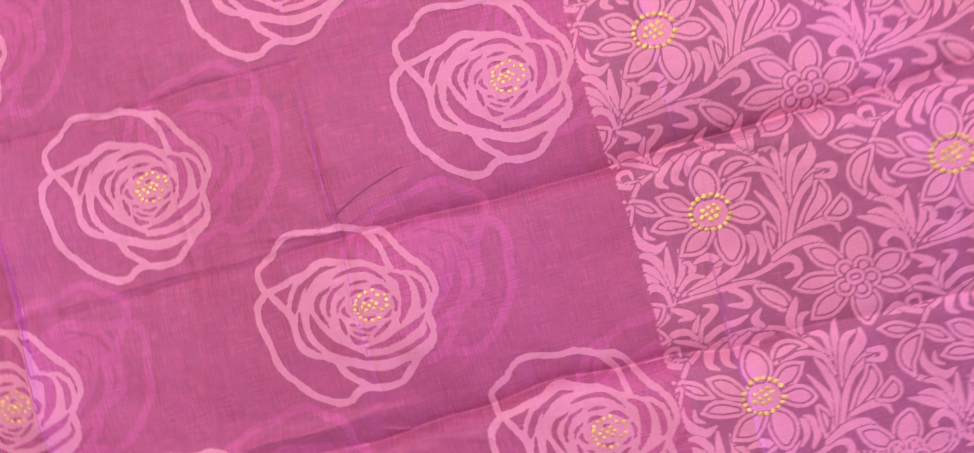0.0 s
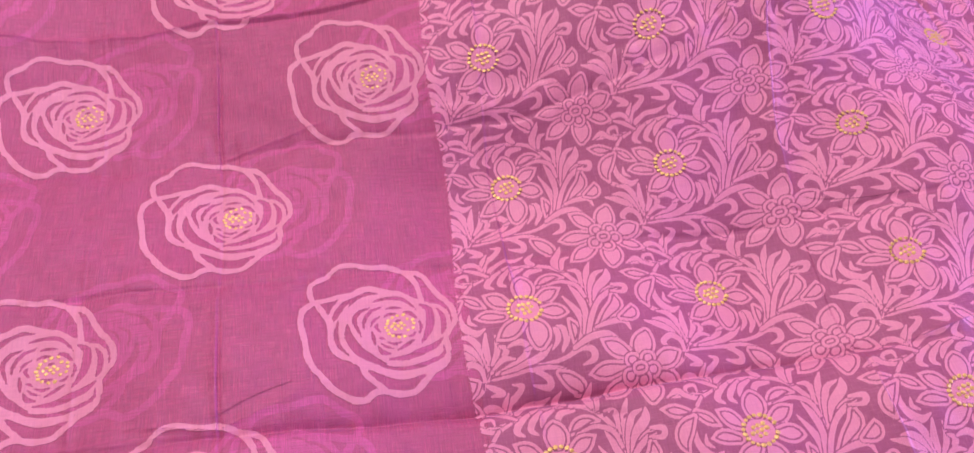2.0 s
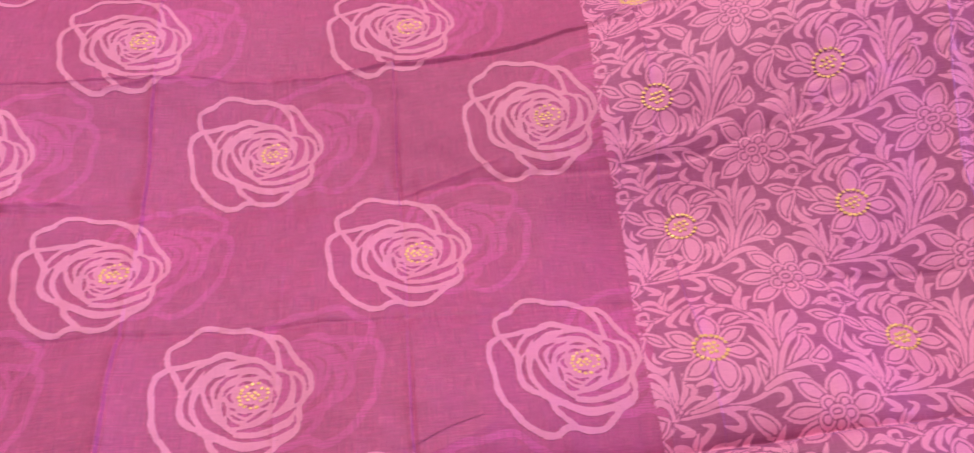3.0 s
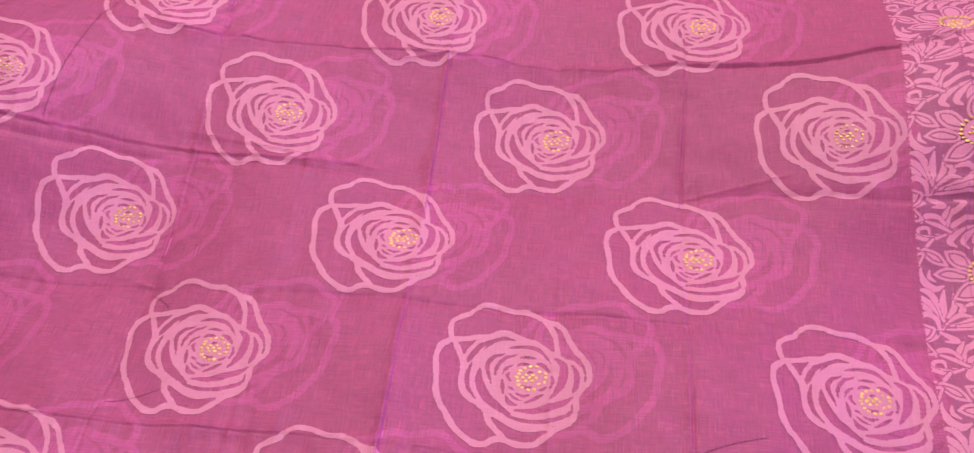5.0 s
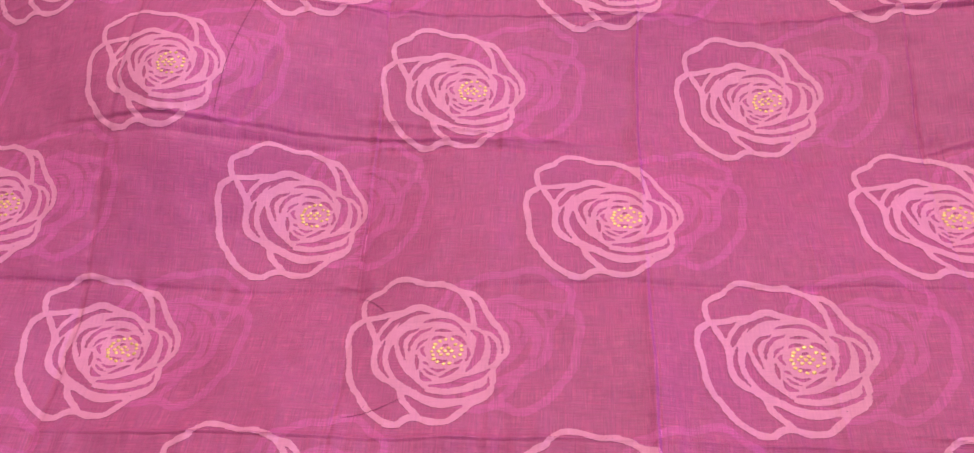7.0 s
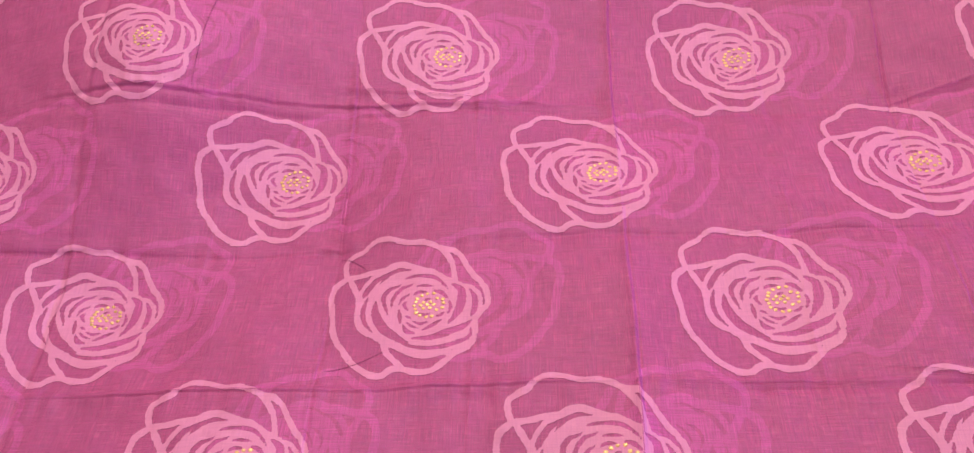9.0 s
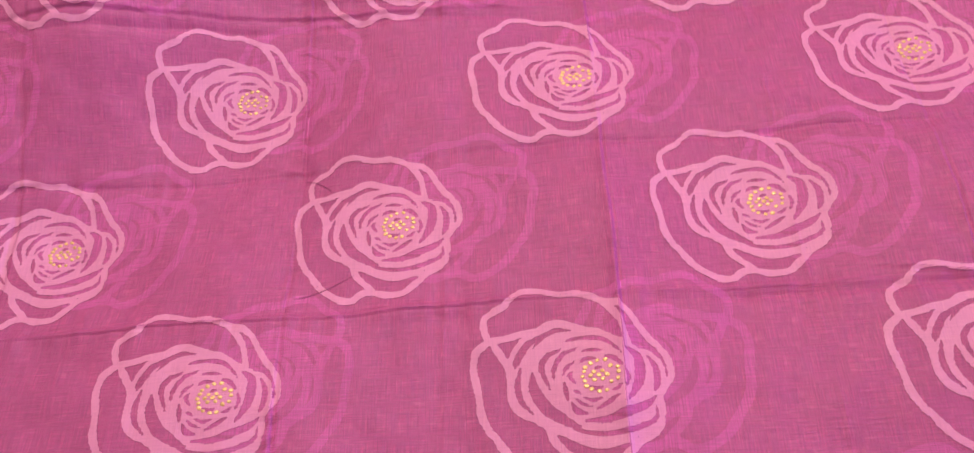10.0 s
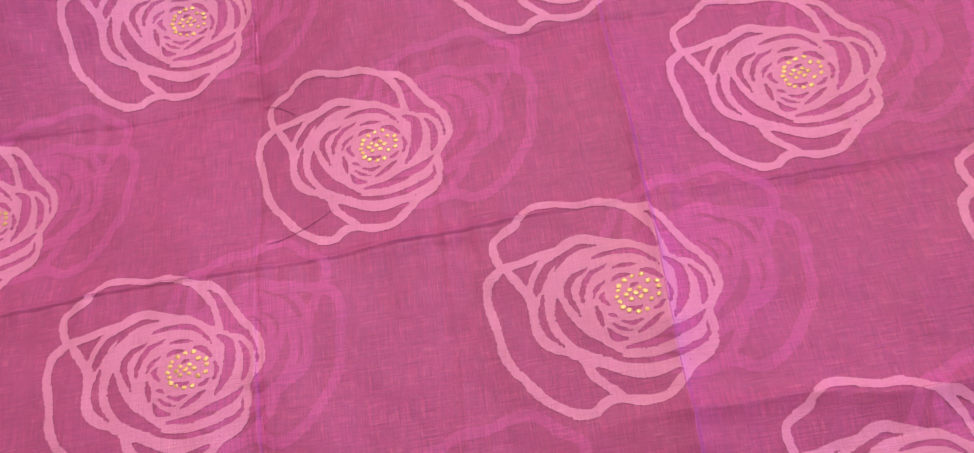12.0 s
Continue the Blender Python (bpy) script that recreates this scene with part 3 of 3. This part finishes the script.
    d.leaf([(-251, -372), (-150, -336), (-69, -306), (-32, -253), (-78, -213), (-148, -227)], [1.6, 2.5, 3.8, 4.1, 4.1, 1.6])
    d.leaf([(-260, -342), (-189, -294), (-120, -305)], [1.6, 3.3, 1.3])
    d.leaf([(-215, -373), (-83, -354), (35, -316), (113, -260)], [1.6, 3.3, 4.5, 1.3])
    d.leaf([(-59, -271), (27, -249), (97, -254)], [1.3, 2.9, 1.3])
    d.leaf([(-327, -13), (-240, -11), (-142, -33)], [0.8, 9.2, 7.2], True)
    d.leaf([(-249, 141), (-175, 91), (-104, 37)], [1.3, 10.9, 7.2], True)
    d.leaf([(7, 205), (8, 142), (11, 87)], [7.2, 16.2, 9.7], True)
    d.leaf([(244, 114), (159, 76), (89, 38)], [1.3, 11.3, 8.1], True)
    d.leaf([(268, -68), (188, -45), (113, -31)], [0.8, 11.8, 8.1], True)
    d.leaf([(45, -233), (54, -168), (28, -107)], [10.5, 16.2, 9.7], True)
    d.leaf([(-203, -174), (-114, -132), (-48, -94)], [2.4, 12.5, 8.9], True)
    d.leaf([(-26, -3), (24, -8)], [13.0, 13.0])
    d.leaf([(-555, -269), (-586, -335), (-611, -389)], [8.1, 16.2, 9.7], True)
    d.leaf([(-839, -274), (-758, -333), (-679, -392)], [1.3, 12.1, 7.2], True)
    d.leaf([(-951, -464), (-845, -460), (-724, -455)], [0.8, 11.3, 7.2], True)
    d.leaf([(-895, -640), (-801, -587), (-707, -537)], [1.3, 12.5, 8.1], True)
    d.leaf([(-620, -680), (-606, -614), (-620, -557)], [8.9, 16.2, 10.5], True)
    d.leaf([(-363, -581), (-443, -547), (-529, -515)], [0.8, 10.1, 6.5], True)
    d.leaf([(-372, -405), (-445, -431), (-520, -453)], [4.8, 13.3, 7.2], True)
    d.leaf([(-671, -422), (-664, -422)], [9.7, 9.7], True)
    d.leaf([(-575, -422), (-568, -423)], [9.7, 9.7], True)
    d.leaf([(-551, -488), (-544, -489)], [9.7, 9.7], True)
    d.leaf([(-615, -537), (-608, -538)], [9.7, 9.7], True)
    d.leaf([(-697, -510), (-690, -511)], [9.7, 9.7], True)
    d.leaf([(-639, -471), (-617, -470)], [7.7, 7.7], True)
    return d


def pad():
    """One gold stitch: a small plump pad of parallel threads, 2.4 by 1.9 mm."""
    bm = bmesh.new()
    rings, n = [(1.0, 0.0), (0.92, 0.45), (0.6, 0.75)], 10
    loops = []
    for r, z in rings:
        loops.append([bm.verts.new((1.2e-3 * r * math.cos(a) * (1 + 0.06 * math.cos(3 * a)), 0.95e-3 * r * math.sin(a), 0.4e-3 * z))
                      for a in (2 * math.pi * k / n for k in range(n))])
    top = bm.verts.new((0, 0, 0.34e-3))
    for lower, upper in zip(loops[:-1], loops[1:]):
        for k in range(n):
            bm.faces.new((lower[k], lower[(k + 1) % n], upper[(k + 1) % n], upper[k]))
    for k in range(n):
        bm.faces.new((loops[-1][k], loops[-1][(k + 1) % n], top))
    me = bpy.data.meshes.new("gold_stitch")
    bm.to_mesh(me)
    bm.free()
    me.materials.append(GOLD)
    return me


# ---- the saree ----
BORDER, SELVEDGE = 0.0365, -0.232
edge = int(np.searchsorted(GX, BORDER))
saree = sheet("saree", GX[: edge + 1], GY, 0, CLOTH)
tagged(saree, "magenta silk saree with woven pink roses, creased, spread out flat", "saree")
end_panel = sheet("end_panel", GX[edge:], GY, 0, END, saree, "plum silk end piece with a pink woven vine")
under = sheet("under_layer", GX, GY, 0.00045, UNDER, saree, "second layer of the same silk showing through")

PAD = pad()
rose_points, rose_faces = rose_field(0.82).faces(0.16)
faint = rose_field(1.15)
faint.field += 0.55
faint_points, faint_faces = faint.faces()
rose_points = rose_points * 1.025 - (0.0008, 0.001)
vine_points, vine_faces = vine_field(0.74).faces(0.04)


def stitches(parent, places, size=1.05):
    for x, y in places:
        at = laid(np.array([x]), np.array([y]), 0.00018)[0]
        ob = new("gold_stitch", PAD)
        ob.parent = parent
        ob.matrix_local = pose(*at, random.uniform(-9, 9), random.uniform(-9, 9), random.uniform(-30, 30)) @ Matrix.Scale(size * random.uniform(0.85, 1.1), 4)


for row in range(-1, 7):
    for k in range(-4, 1):
        cx, cy = (k - (0.5 if row % 2 == 0 else 0)) * PITCH, (3 - row) * ROW
        if cx < -0.85:
            continue
        rose = link_mesh("rose_motif", laid(rose_points[:, 0] + cx, rose_points[:, 1] + cy, 0.00007), rose_faces, PINK, saree, "pale pink woven open rose")
        stitches(rose, [(cx + x / 1e4, cy + y / 1e4) for x, y in ROSE_DOTS])
        # the same rose in the layer below, which lies face down
        gx, gy = cx + 0.0172 - faint_points[:, 0], cy + 0.006 + faint_points[:, 1]
        link_mesh("rose_motif", laid(gx, gy, -0.00028), faint_faces[:, ::-1], GHOST, under, "rose of the under layer, faint through the silk")

# the flowered end piece: its repeats stand at these places
VINE_AT = [-0.042, 0.0765, 0.193, 0.312, 0.431, 0.55]
VINE_DOTS = [(10.6 * math.cos(a), 8.6 * math.sin(a)) for a in (math.radians(20 + 18.9 * k) for k in range(18))] + [
    (-5.2, -1.6), (-2.2, -0.9), (1.2, 0.0), (4.4, 0.8), (-3.8, 1.7), (-0.6, 2.6), (2.8, 3.3), (-0.9, -3.4), (2.6, -2.6)]
for row in range(-1, 7):
    for k in range(0, 6):
        cy = (3 - row) * ROW
        xs = vine_points[:, 0] / 0.125 + k
        px = np.interp(xs, np.arange(6), VINE_AT)
        keep = px > BORDER + 0.0005 * np.sin(vine_points[:, 1] * 2600)
        tri = vine_faces[keep[vine_faces].all(1)]
        if not len(tri) or (k > 4 or k > 3 and row > 3 or k > 2 and row > 5):
            continue
        used, tri = np.unique(tri, return_inverse=True)
        points = laid(px[used], vine_points[used, 1] + cy, 0.00007)
        vine = link_mesh("floral_motif", points, tri.reshape(-1, 3), VINE, end_panel, "pink woven vine with flowers and leaves")
        if k:
            stitches(vine, [(np.interp(x / 125 + k, np.arange(6), VINE_AT), cy + y / 1000) for x, y in VINE_DOTS], 1.3)

# the woven selvedge along the near edge of the end piece: short upright bars
for k in range(60):
    x, high = 0.1 + 0.0029 * k, 0.0025 + 0.0045 * abs(math.sin(k * 0.39))
    ends = laid(np.array([x, x + 0.0016, x + 0.0014, x + 0.0002]), np.array([SELVEDGE, SELVEDGE, SELVEDGE + high, SELVEDGE + high]), 0.0002)
    link_mesh("selvedge_bar", ends, [[0, 1, 2, 3]], VINE, end_panel)


def yarn(points, thick, label):
    """A bent dark tube on the cloth: yarn end or drawn crease shade."""
    p = laid(np.array([q[0] for q in points]), np.array([q[1] for q in points]), thick * 0.8)
    bm = bmesh.new()
    rings = []
    for k, at in enumerate(p):
        ahead = Vector(p[min(k + 1, len(p) - 1)] - p[max(k - 1, 0)]).normalized()
        side = ahead.cross(Vector((0, 0, 1))).normalized()
        up = side.cross(ahead)
        r = thick / 2 * (0.5 if k in (0, len(p) - 1) else 1)
        rings.append([bm.verts.new(Vector(at) + r * (math.cos(a) * side + math.sin(a) * up)) for a in (0, 1.05, 2.09, 3.14, 4.19, 5.24)])
    for lower, upper in zip(rings[:-1], rings[1:]):
        for k in range(6):
            bm.faces.new((lower[k], lower[(k + 1) % 6], upper[(k + 1) % 6], upper[k]))
    bm.faces.new(rings[0][::-1])
    bm.faces.new(rings[-1])
    me = bpy.data.meshes.new("loose_yarn")
    bm.to_mesh(me)
    bm.free()
    me.materials.append(YARN_CREASE)
    return tagged(new("loose_yarn", me), label, "yarn", "yarn ends on the saree")


def bent(x0, y0, x1, y1, sag, n=9):
    return [(x0 + (x1 - x0) * s - sag * (y1 - y0) * math.sin(math.pi * s) , y0 + (y1 - y0) * s + sag * (x1 - x0) * math.sin(math.pi * s)) for s in (k / (n - 1) for k in range(n))]


yarn(bent(-0.459, 0.037, -0.44, 0.027, 0.06), 0.00028, "short dark plum yarn end lying across the silk")
# the next three are no yarn: dark tubes drawn for the shade in creases
yarn(bent(-0.459, -0.04, -0.424, -0.028, -0.05), 0.00028, "thin dark line in place of a crease's shade on the silk")
yarn(bent(-0.568, 0.152, -0.545, 0.275, 0.03, 15), 0.00028, "long thin dark line in place of a fold's shade along the silk")
yarn(bent(-0.109, -0.044, -0.066, -0.028, 0.04), 0.00028, "thin dark line in place of crease shade beside a fold crossing")
# a thin dark line across the end piece
yarn(bent(0.268, 0.052, 0.325, 0.04, -0.06), 0.00028, "thin dark plum line on the flowered end piece")
